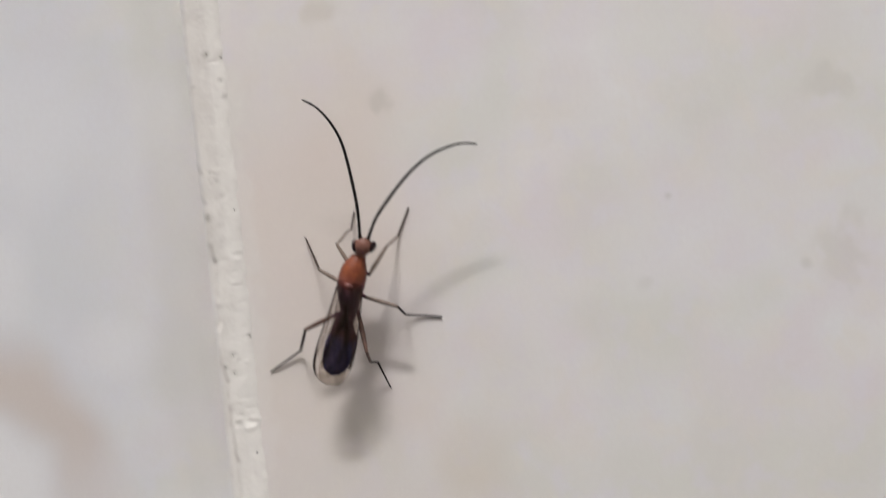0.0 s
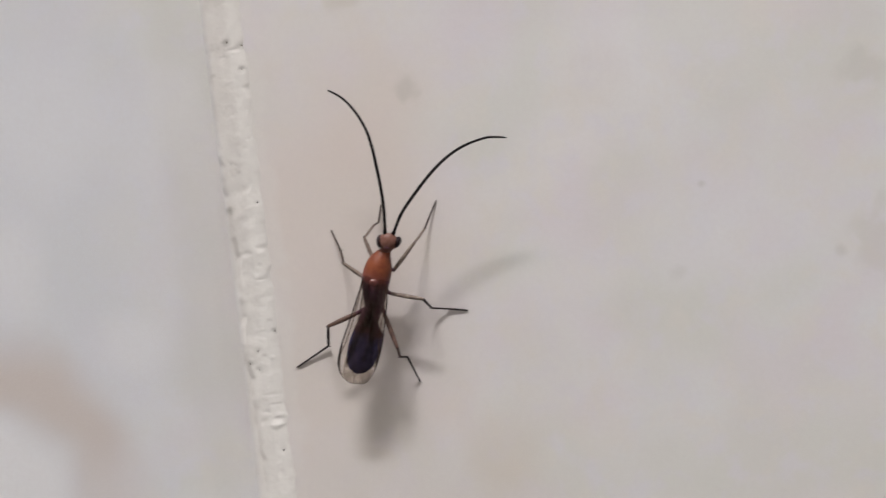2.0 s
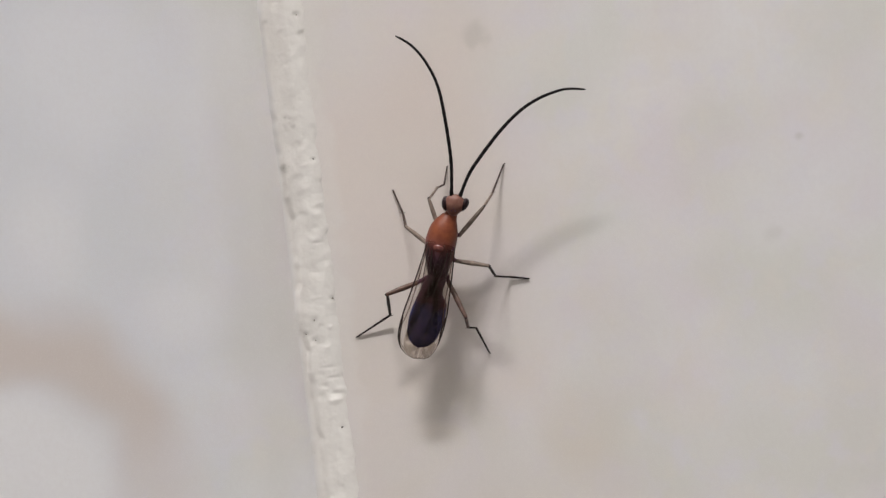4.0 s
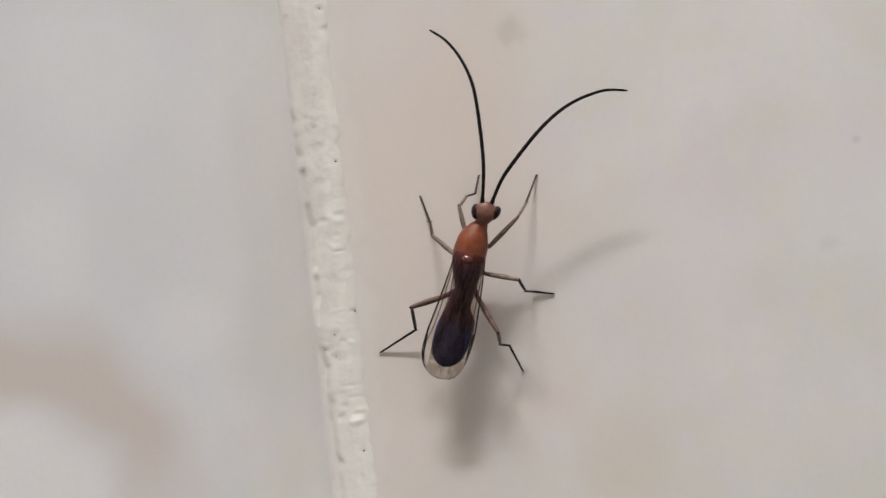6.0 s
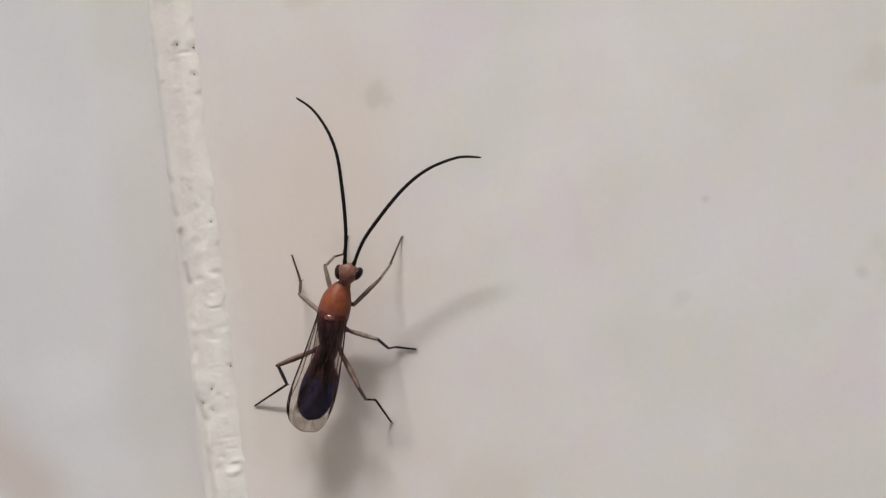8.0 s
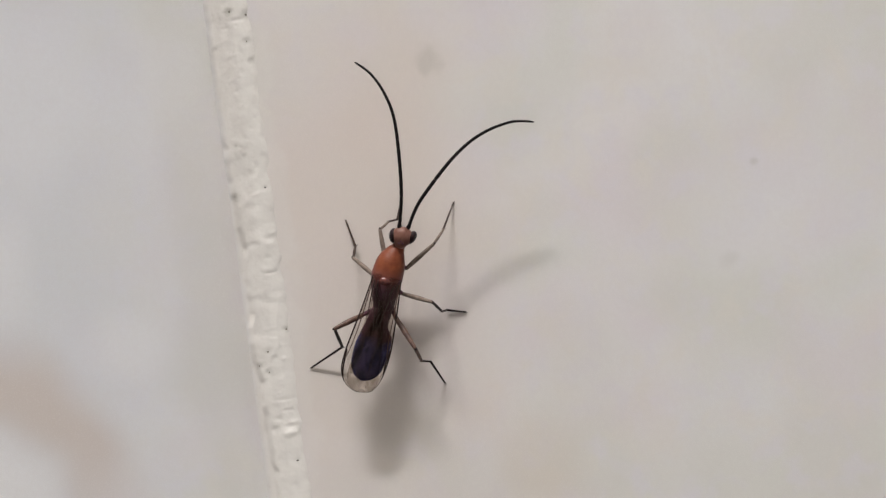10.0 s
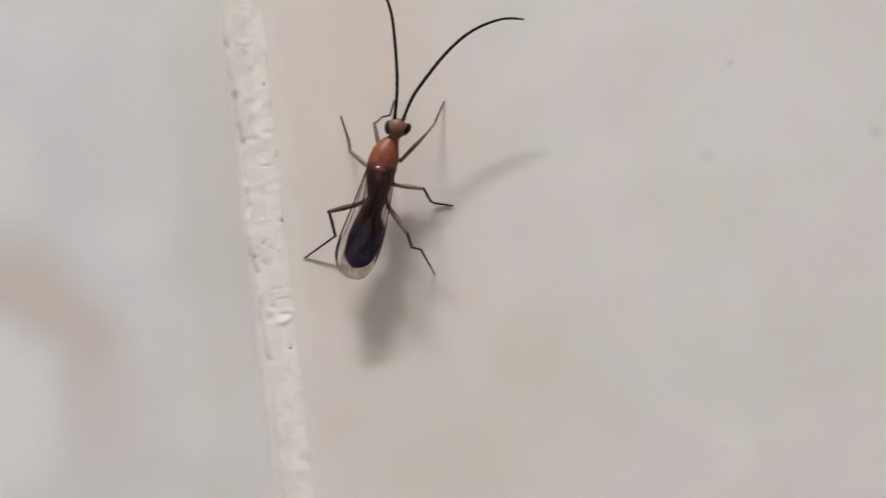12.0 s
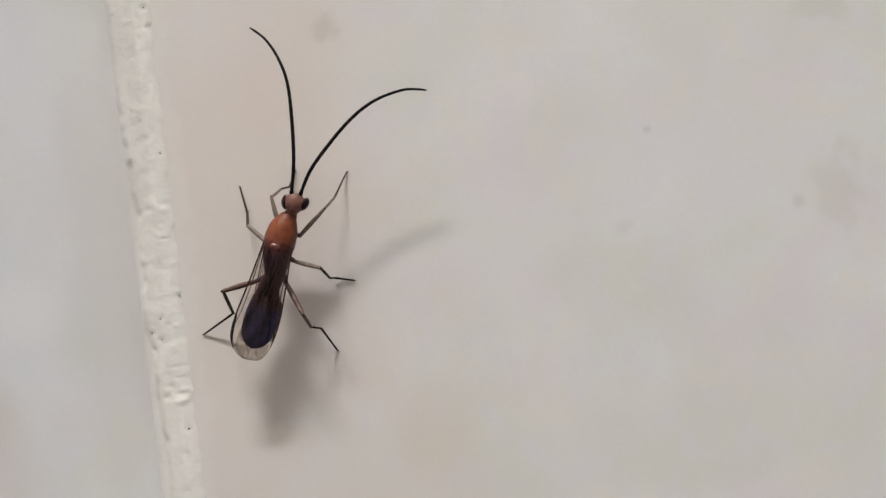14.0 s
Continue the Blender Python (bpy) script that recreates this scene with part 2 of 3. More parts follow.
def plain_material(name, colour, roughness=0.8, mottled=0.12, per_metre=6):
    m, nodes, links, b = material(name, roughness, 0.3)
    g = nodes.new("ShaderNodeNewGeometry")
    n = noise_tex(nodes, links, g.outputs["Position"], per_metre, 5, 0.6)
    col = mix_rgb(nodes, links, n, colour, tuple(c * (1 - mottled) for c in colour))
    links.new(col, b.inputs["Base Color"])
    bump(nodes, links, b, n, 0.001, 0.2)
    return m


def chitin(name, colour, dark, roughness=0.35, per_mm=3.0, specular=0.22, relief=0.00002):
    """Insect skin: two tones, fine pits and a soft gloss."""
    m, nodes, links, b = material(name, roughness, specular)
    tc = nodes.new("ShaderNodeTexCoord")
    n = noise_tex(nodes, links, tc.outputs["Object"], per_mm * 1000, 4, 0.6)
    p = noise_tex(nodes, links, tc.outputs["Object"], per_mm * 6000, 2, 0.5)
    links.new(mix_rgb(nodes, links, ramp(nodes, links, n, 0.35, 0.68), colour, dark), b.inputs["Base Color"])
    bump(nodes, links, b, p, relief, 0.7)
    return m


def thorax_material():
    """Orange front that turns to dark wine brown towards the waist."""
    m, nodes, links, b = material("orange_to_brown_thorax", 0.42, 0.28)
    tc = nodes.new("ShaderNodeTexCoord")
    sep = nodes.new("ShaderNodeSeparateXYZ")
    links.new(tc.outputs["Object"], sep.inputs[0])
    n = noise_tex(nodes, links, tc.outputs["Object"], 2200, 4, 0.6)
    p = noise_tex(nodes, links, tc.outputs["Object"], 14000, 2, 0.5)
    place = math_node(nodes, links, "ADD", sep.outputs[1], math_node(nodes, links, "MULTIPLY", math_node(nodes, links, "SUBTRACT", n, 0.5), 0.9 * MM))
    orange = mix_rgb(nodes, links, ramp(nodes, links, n, 0.35, 0.7), (0.215, 0.058, 0.021), (0.150, 0.035, 0.015))
    orange = mix_rgb(nodes, links, ramp(nodes, links, sep.outputs[2], 3.0 * MM, 2.2 * MM), orange, (0.13, 0.030, 0.016))
    col = mix_rgb(nodes, links, ramp(nodes, links, place, 1.45 * MM, -0.35 * MM), orange, (0.070, 0.028, 0.050))
    links.new(col, b.inputs["Base Color"])
    bump(nodes, links, b, p, 0.00002, 0.7)
    return m


def abdomen_material():
    """Wine brown in front, soon blue-black."""
    m, nodes, links, b = material("blue_black_abdomen", 0.34, 0.14)
    tc = nodes.new("ShaderNodeTexCoord")
    sep = nodes.new("ShaderNodeSeparateXYZ")
    links.new(tc.outputs["Object"], sep.inputs[0])
    n = noise_tex(nodes, links, tc.outputs["Object"], 2600, 4, 0.6)
    place = math_node(nodes, links, "ADD", sep.outputs[1], math_node(nodes, links, "MULTIPLY", math_node(nodes, links, "SUBTRACT", n, 0.5), 1.6 * MM))
    blue = mix_rgb(nodes, links, ramp(nodes, links, n, 0.35, 0.68), (0.058, 0.060, 0.165), (0.040, 0.040, 0.110))
    col = mix_rgb(nodes, links, ramp(nodes, links, place, -2.5 * MM, -3.3 * MM), (0.085, 0.038, 0.052), blue)
    links.new(col, b.inputs["Base Color"])
    bump(nodes, links, b, n, 0.00003, 0.5)
    return m


def membrane_material():
    """Clear smoky wing skin that tints what lies behind it brown."""
    m, nodes, links, b = material("smoky_wing_membrane", 0.34, 0.35)
    tc = nodes.new("ShaderNodeTexCoord")
    long = nodes.new("ShaderNodeMapping")
    long.inputs["Scale"].default_value = (1.7, 0.8, 1)
    links.new(tc.outputs["Object"], long.inputs["Vector"])
    n = noise_tex(nodes, links, long.outputs[0], 1500, 4, 0.6)
    b.inputs["Base Color"].default_value = (0.13, 0.095, 0.08, 1)
    clear = nodes.new("ShaderNodeBsdfTransparent")
    tint = mix_rgb(nodes, links, ramp(nodes, links, n, 0.36, 0.66), (0.945, 0.93, 0.915), (0.865, 0.84, 0.815))
    links.new(tint, clear.inputs["Color"])
    mix = nodes.new("ShaderNodeMixShader")
    mix.inputs[0].default_value = 0.04
    links.new(clear.outputs[0], mix.inputs[1])
    links.new(b.outputs[0], mix.inputs[2])
    # the skin mirrors light that comes at a slant
    slant = nodes.new("ShaderNodeLayerWeight")
    slant.inputs["Blend"].default_value = 0.5
    shine = nodes.new("ShaderNodeBsdfGlossy")
    shine.inputs["Roughness"].default_value = 0.3
    gloss = nodes.new("ShaderNodeMixShader")
    steep = math_node(nodes, links, "POWER", slant.outputs["Facing"], 3.0)
    links.new(math_node(nodes, links, "MULTIPLY", steep, 0.28), gloss.inputs[0])
    links.new(mix.outputs[0], gloss.inputs[1])
    links.new(shine.outputs[0], gloss.inputs[2])
    links.new(gloss.outputs[0], nodes["Material Output"].inputs["Surface"])
    bump(nodes, links, b, n, 0.00003, 0.5)
    return m


TILE, GROUT = tile_material(), grout_material()
PAINT = plain_material("white_wall_paint", (0.64, 0.627, 0.604), 0.8, 0.06)
FLOOR = plain_material("pale_floor_stone", (0.34, 0.328, 0.317), 0.5)
DUSTY = plain_material("grey_grit", (0.30, 0.275, 0.24), 0.95, 0.4, 5000)
DIRT = plain_material("dark_grit", (0.10, 0.088, 0.08), 0.9, 0.4, 6000)
THORAX = thorax_material()
HEAD = chitin("tan_head", (0.18, 0.085, 0.064), (0.13, 0.055, 0.040), 0.36)
GLOSSY = chitin("glossy_brown_plate", (0.14, 0.042, 0.034), (0.08, 0.026, 0.024), 0.24, 3.0, 0.5, 0.000004)
EYE = chitin("dark_eye", (0.022, 0.009, 0.011), (0.012, 0.006, 0.008), 0.30, 8.0, 0.14)
BLACK = chitin("black_antenna", (0.010, 0.007, 0.008), (0.005, 0.004, 0.004), 0.6, 6.0, 0.12)
WAIST = chitin("wine_brown_waist", (0.112, 0.047, 0.070), (0.070, 0.030, 0.048), 0.36)
ABDOMEN = abdomen_material()
PALE_LEG = chitin("pale_brown_leg", (0.235, 0.183, 0.150), (0.14, 0.105, 0.086), 0.42)
BROWN_LEG = chitin("brown_leg", (0.122, 0.069, 0.052), (0.068, 0.039, 0.032), 0.40)
DUSKY_LEG = chitin("dusky_brown_leg", (0.066, 0.042, 0.034), (0.036, 0.024, 0.021), 0.45, 3.0, 0.18)
DARK_LEG = chitin("dark_leg", (0.026, 0.017, 0.017), (0.014, 0.010, 0.010), 0.5, 3.0, 0.15)
MEMBRANE = membrane_material()
VEIN = chitin("dark_wing_vein", (0.032, 0.017, 0.013), (0.018, 0.010, 0.009), 0.45)
BROWN_VEIN = chitin("brown_wing_vein", (0.085, 0.045, 0.034), (0.05, 0.028, 0.022), 0.5, 3.0, 0.12)


# ---- mesh helpers ----
def mesh_of(bm, name, mat, smooth=True):
    bmesh.ops.recalc_face_normals(bm, faces=bm.faces)
    for f in bm.faces:
        f.smooth = smooth
    me = bpy.data.meshes.new(name)
    bm.to_mesh(me)
    bm.free()
    me.materials.append(mat)
    return me


def part(name, bm, mat, parent, label="", smooth=True):
    ob = new(name, mesh_of(bm, name, mat, smooth))
    ob.parent = parent
    return tagged(ob, label) if label else ob


def box(bm, x0, y0, z0, x1, y1, z1):
    bmesh.ops.create_cube(bm, size=1, matrix=Matrix.LocRotScale(((x0 + x1) / 2, (y0 + y1) / 2, (z0 + z1) / 2), None, (x1 - x0, y1 - y0, z1 - z0)))


def skin(bm, rings, close=True):
    """Quads between rings of vertices, capped at both ends."""
    for a, b in zip(rings, rings[1:]):
        n = len(a)
        for i in range(n if close else n - 1):
            bm.faces.new((a[i], a[(i + 1) % n], b[(i + 1) % n], b[i]))
    bm.faces.new(rings[0][::-1])
    bm.faces.new(rings[-1])


def spline(pts, radii, steps):
    """Catmull-Rom through the points, with the radii along."""
    out = []
    for i in range(len(pts) - 1):
        p = [pts[max(i - 1, 0)], pts[i], pts[i + 1], pts[min(i + 2, len(pts) - 1)]]
        for k in range(steps):
            t = k / steps
            q = 0.5 * (2 * p[1] + (p[2] - p[0]) * t + (2 * p[0] - 5 * p[1] + 4 * p[2] - p[3]) * t * t + (3 * p[1] - p[0] - 3 * p[2] + p[3]) * t ** 3)
            out.append((q, radii[i] + (radii[i + 1] - radii[i]) * t))
    return out + [(pts[-1], radii[-1])]


def tube(bm, line, seg=10):
    """A rounded tube along (point, radius) pairs."""
    rings, up = [], Vector((0.3, 0.2, 1)).normalized()
    n = len(line)
    for i, (p, r) in enumerate(line):
        d = (line[min(i + 1, n - 1)][0] - line[max(i - 1, 0)][0]).normalized()
        side = d.cross(up).normalized()
        top = side.cross(d)
        rows = [(0.0, 1.0)]
        if i == 0:
            rows = [(-0.85, 0.45), (-0.45, 0.85), (0.0, 1.0)]
        elif i == n - 1:
            rows = [(0.0, 1.0), (0.45, 0.85), (0.85, 0.45)]
        for shift, size in rows:
            rings.append([bm.verts.new(p + d * r * shift + (side * math.cos(a) + top * math.sin(a)) * r * size)
                          for a in (2 * math.pi * k / seg for k in range(seg))])
    skin(bm, rings)


def loft(bm, stations, seg=24):
    """An egg-like body through stations (centre, half width, half height, axis)."""
    rings = []
    for c, w, h, axis in stations:
        side = axis.cross(Vector((0, 0, 1))).normalized()
        top = side.cross(axis).normalized()
        rings.append([bm.verts.new(c + side * math.cos(a) * w + top * math.sin(a) * h) for a in (2 * math.pi * k / seg for k in range(seg))])
    skin(bm, rings)


def ball(bm, centre, size, turn=0.0, seg=20):
    m = Matrix.Translation(centre) @ Matrix.Rotation(turn, 4, "Z") @ Matrix.Diagonal((*size, 1))
    bmesh.ops.create_uvsphere(bm, u_segments=seg, v_segments=seg // 2 + 2, radius=1, matrix=m)


# ---- the room ----
def room():
    """A small closed washroom: tiled wall, three painted walls, floor and ceiling."""
    x0, x1, y0, top = -1.211, 1.189, -2.0, 2.6
    # all but the tiled wall are unseen, added to bounce the lamp's light
    for name, dims, mat, label in (
            ("wall_south", (x0 - 0.1, y0 - 0.1, 0, x1 + 0.1, y0, top), PAINT, "unseen plain white painted wall"),
            ("wall_west", (x0 - 0.1, y0, 0, x0, 0.09, top), PAINT, "unseen plain white painted wall"),
            ("wall_east", (x1, y0, 0, x1 + 0.1, 0.09, top), PAINT, "unseen plain white painted wall"),
            ("floor", (x0 - 0.1, y0 - 0.1, -0.1, x1 + 0.1, 0.09, 0), FLOOR, "unseen plain pale stone floor"),
            ("ceiling", (x0 - 0.1, y0 - 0.1, top, x1 + 0.1, 0.09, top + 0.1), PAINT, "unseen plain white painted ceiling")):
        bm = bmesh.new()
        box(bm, *dims)
        tagged(new(name, mesh_of(bm, name, mat, False)), label, name.split("_")[0], kind="structure")
    bm = bmesh.new()
    box(bm, x0, 0.0012, 0, x1, 0.09, top)
    wall = new("wall_north", mesh_of(bm, "wall_north", GROUT, False))
    return tagged(wall, "glossy white marbled tile wall with rough white grout", "wall", kind="structure")


WALL = room()
SEAM = -12.0          # middle of the seam beside the wasp, in mm
GAP = 0.8             # joint between two tiles, in mm


# ---- the wasp ----
YAW = math.radians(20)
BASE = (-3.1, -1.2)   # foot of the body on the wall at 1.5 s (mm right, mm up)
START = Matrix.Translation((BASE[0] * MM, 0, HEIGHT + BASE[1] * MM)) @ Matrix((
    (math.cos(YAW), math.sin(YAW), 0, 0), (0, 0, -1, 0), (-math.sin(YAW), math.cos(YAW), 0, 0), (0, 0, 0, 1)))
INTO = START.inverted()


def on_wall(x, z, h):
    """World place of a point x mm right, z mm up and h mm off the tile."""
    return Vector((x * MM, -h * MM, HEIGHT + z * MM))


STANCE, SIZE = 0.62, 0.989      # how far the legs lift the body (mm), and its size


def loc(x, z, h):
    """A point of the body in the wasp's own space, h mm over its belly line."""
    return INTO @ on_wall(x * SIZE, z * SIZE, h + STANCE)


TIMES = (0, 0.5, 1, 1.5, 2, 2.5, 3, 3.7, 4.5, 5.4, 6, 6.5, 7.1, 7.8, 8.6, 9.4, 10, 10.5, 11, 11.5, 12, 12.5, 13, 14)
# slow shift (mm right, mm up) and turn (degrees) of the body on its standing feet
SHIFT = ((0, 0.527, 0.049, -0.42), (0.5, 0.372, -0.028, -0.36), (1, 0.316, -0.076, -0.46), (1.5, 0.188, -0.081, -0.34), (2, 0.183, -0.128, -0.48), (2.5, 0.124, -0.187, -0.7), (3, 0.053, -0.256, -0.93), (5.4, -0.273, -0.504, -1.37), (6, -0.307, -0.512, -1.56), (6.5, -0.27, -0.508, -1.87), (7.1, -0.289, -0.5, -2.03), (9.4, -0.505, -0.51, -3.2), (10, -0.51, -0.495, -3.24), (10.5, -0.489, -0.439, -3.18), (11, -0.513, -0.458, -3.19), (11.5, -0.507, -0.504, -3.29), (12, -0.461, -0.691, -3.81), (12.5, -0.463, -0.647, -3.79), (13, -0.408, -0.666, -4.11), (14, -0.403, -0.696, -4.04))
PIVOT = (-2.1, 0.2)
# how far the legs have been drawn in
DRAWN = ((0, -.05), (.5, -.04), (1, -.03), (1.5, 0), (2, .07), (2.5, .155), (3, .24), (5.4, .64), (6, .70), (6.5, .73), (7.1, .77), (9.4, .86), (10, .87), (10.5, .885),
         (11, .905), (11.5, .935), (12, .955), (12.5, .97), (13, .985), (14, 1))
SWAY_L = ((0, 2.4), (0.5, 0.8), (1, -0.2), (1.5, -0.4), (2, 0.9), (2.5, 0.1), (3, -0.1), (5.4, -1.7), (6, -2.3), (7.1, -2.7), (9.4, -3), (10, -3.7), (11, -3.8), (12, -3.3), (12.5, -3.4), (14, -3.6))
SWAY_R = ((0, 1.6), (0.5, 1.6), (1, 1.3), (1.5, 0.9), (2, 0.8), (3, 1.2), (5.4, 1.3), (7.1, 1.5), (9.4, 2.8), (10, 2.7), (11, 2.4), (11.5, 2.4), (12, 3.1), (12.5, 2.6), (14, 2.8))


def curve(rows, t):
    """The row's values at t, linear between rows."""
    return [float(np.interp(t, [r[0] for r in rows], [r[k] for r in rows])) for k in range(1, len(rows[0]))]


def body_pose(t):
    dx, dz, turn = curve(SHIFT, t)
    pivot = on_wall(*PIVOT, 0)
    m = Matrix.Translation(Vector((dx * MM, 0, dz * MM)) + pivot) @ Matrix.Rotation(math.radians(-turn), 4, "Y") @ Matrix.Translation(-pivot)
    return m @ START


wasp = tagged(new("wasp"), "slender orange and black wasp with long antennae on tile", "insect")
wasp.empty_display_size = 0.002
wasp.matrix_world = START
MOVING = [(wasp, [(t, body_pose(t)) for t in TIMES])]


def axis_of(a, b):
    return (Vector(b) - Vector(a)).normalized()


def egg(bm, rows, per=5, seg=28):
    """A lofted body through rows of (mm right, mm up, mm off, half width, half height), smoothed between them."""
    pts = [loc(*r[:3]) for r in rows]
    sizes = [Vector((r[3], r[4], 0)) * MM for r in rows]
    line = spline(pts, [0] * len(pts), per)
    size = spline(sizes, [0] * len(sizes), per)
    n = len(line)
    loft(bm, [(line[i][0], max(size[i][0].x, 1e-5), max(size[i][0].y, 1e-5), axis_of(line[max(i - 1, 0)][0], line[min(i + 1, n - 1)][0])) for i in range(n)], seg)


def build_body():
    bm = bmesh.new()
    egg(bm, ((-2.30, 1.42, 1.78, .02, .02), (-2.33, 1.36, 1.78, .28, .24), (-2.45, 1.14, 1.76, .40, .34), (-2.60, .92, 1.72, .56, .50), (-2.86, .45, 1.66, .80, .74), (-3.08, -.1, 1.62, .88, .84),
             (-3.24, -.6, 1.62, .88, .84), (-3.34, -1.05, 1.60, .80, .76), (-3.42, -1.5, 1.56, .72, .64), (-3.50, -1.95, 1.52, .62, .52), (-3.58, -2.35, 1.50, .48, .36), (-3.62, -2.5, 1.50, .02, .02)))
    thorax = part("thorax", bm, THORAX, wasp, "glossy orange thorax that darkens to wine brown")
    bm = bmesh.new()
    ball(bm, loc(-3.26, -.64, 2.38), (.33 * MM, .23 * MM, .17 * MM))
    part("scutellum", bm, GLOSSY, thorax)
    bm = bmesh.new()
    ball(bm, loc(-3.80, -.34, 1.98), (.15 * MM, .26 * MM, .12 * MM))
    part("wing_cap", bm, WAIST, thorax)
    bm = bmesh.new()
    ball(bm, loc(-2.54, -.80, 1.98), (.12 * MM, .26 * MM, .12 * MM))
    part("wing_cap", bm, WAIST, thorax)
    bm = bmesh.new()
    egg(bm, ((-3.50, -2.05, 1.54, .42, .34), (-3.64, -2.40, 1.56, .58, .40), (-3.84, -2.8, 1.56, .60, .40), (-3.99, -3.2, 1.54, .68, .42), (-4.08, -3.6, 1.50, .82, .46), (-4.15, -3.85, 1.48, .6, .3)))
    part("waist", bm, WAIST, wasp, "narrow wine-brown waist")
    rows = ((-3.98, -3.55, 1.50, .78, .42), (-4.12, -3.95, 1.49, .94, .46), (-4.31, -4.4, 1.46, 1.00, .45), (-4.50, -4.85, 1.43, .99, .43), (-4.71, -5.35, 1.40, .93, .38), (-4.88, -5.75, 1.40, .79, .30), (-5.02, -6.10, 1.42, .48, .18), (-5.09, -6.28, 1.42, .05, .05))
    bm = bmesh.new()
    egg(bm, ((-3.98, -3.45, 1.46, .05, .05),) + rows, 6)
    part("abdomen", bm, ABDOMEN, wasp, "glossy blue-black oval abdomen")
    # hip joints, one for each leg
    for a, b, r in (((-3.0, .55, 1.25), (-3.32, .75, 1.1), .13), ((-2.35, .05, 1.2), (-2.06, -.02, 1.1), .13), ((-3.5, -.75, 1.2), (-3.88, -.44, 1.1), .14),
                    ((-2.7, -1.3, 1.25), (-2.40, -1.48, 1.2), .14), ((-3.1, -2.15, 1.35), (-2.92, -2.75, 1.3), .15), ((-3.65, -2.1, 1.35), (-4.78, -2.54, 1.35), .15)):
        bm = bmesh.new()
        tube(bm, spline([loc(*a), loc(*a).lerp(loc(*b), .5), loc(*b)], [r * 1.15 * MM, r * MM, r * .7 * MM], 4), 10)
        part("hip_joint", bm, WAIST, thorax)
    # head
    bm = bmesh.new()
    egg(bm, ((-2.37, 1.12, 1.84, .05, .05), (-2.34, 1.22, 1.88, .25, .22), (-2.27, 1.40, 1.95, .38, .36), (-2.19, 1.62, 2.0, .58, .46), (-2.11, 1.86, 2.0, .66, .47), (-2.05, 2.05, 1.95, .54, .42), (-2.01, 2.18, 1.88, .30, .30), (-1.99, 2.25, 1.84, .08, .10)))
    head = part("head", bm, HEAD, wasp, "tan head with bulging dark eyes")
    for x, z in ((-2.62, 1.87), (-1.64, 1.69)):
        bm = bmesh.new()
        ball(bm, loc(x, z, 1.98), (.26 * MM, .42 * MM, .36 * MM), math.radians(14 if x < -2 else -20))
        part("eye", bm, EYE, head, "bulging dark compound eye")
    for x, z in ((-2.20, 1.52), (-2.32, 1.42), (-2.12, 1.39)):
        bm = bmesh.new()
        ball(bm, loc(x, z, 2.42), (.05 * MM,) * 3, 0, 10)
        part("simple_eye", bm, WAIST, head)
    for x, z in ((-2.25, 2.14), (-1.80, 2.10)):
        bm = bmesh.new()
        ball(bm, loc(x, z, 2.12), (.11 * MM, .14 * MM, .12 * MM))
        part("antenna_socket", bm, EYE, head)
    for s in (-1, 1):
        bm = bmesh.new()
        tube(bm, spline([loc(-2.03 + s * .18, 2.02, 1.6), loc(-2.0 + s * .16, 2.2, 1.45), loc(-1.98 + s * .05, 2.3, 1.35)], [.09 * MM, .07 * MM, .03 * MM], 4), 8)
        part("mandible", bm, WAIST, head)


def build_antenna(rows, sway):
    """A long curved antenna of many short beads, thickest at its first third."""
    base = loc(*rows[0])
    pts = [loc(*r) - base for r in rows]
    line = spline(pts, [0.0] * len(pts), 9)
    n = len(line)
    bm = bmesh.new()
    out = []
    for i, (p, _) in enumerate(line):
        s = i / (n - 1)
        r = (0.101 - 0.041 * max(s - 0.30, 0) / 0.70 - 0.010 * max(0.2 - s, 0) / 0.2) * (1.0 - 0.40 * max(s - 0.95, 0) / 0.05)
        out.append((p, r * (1.07 if i % 2 else 0.94) * MM))
    tube(bm, out, 10)
    antenna = part("antenna", bm, BLACK, wasp, "long thin curved black antenna")
    bm = bmesh.new()
    tube(bm, [(pts[0] * 0.0 - (pts[1] - pts[0]) * 0.04, .09 * MM), (pts[1] * 0.10, .125 * MM), (pts[1] * 0.2, .10 * MM)], 12)
    part("antenna_root", bm, BLACK, antenna)
    antenna.matrix_basis = Matrix.Translation(base)
    MOVING.append((antenna, [(t, Matrix.Translation(base) @ Matrix.Rotation(math.radians(curve(sway, t)[0]), 4, "Z")) for t in TIMES]))


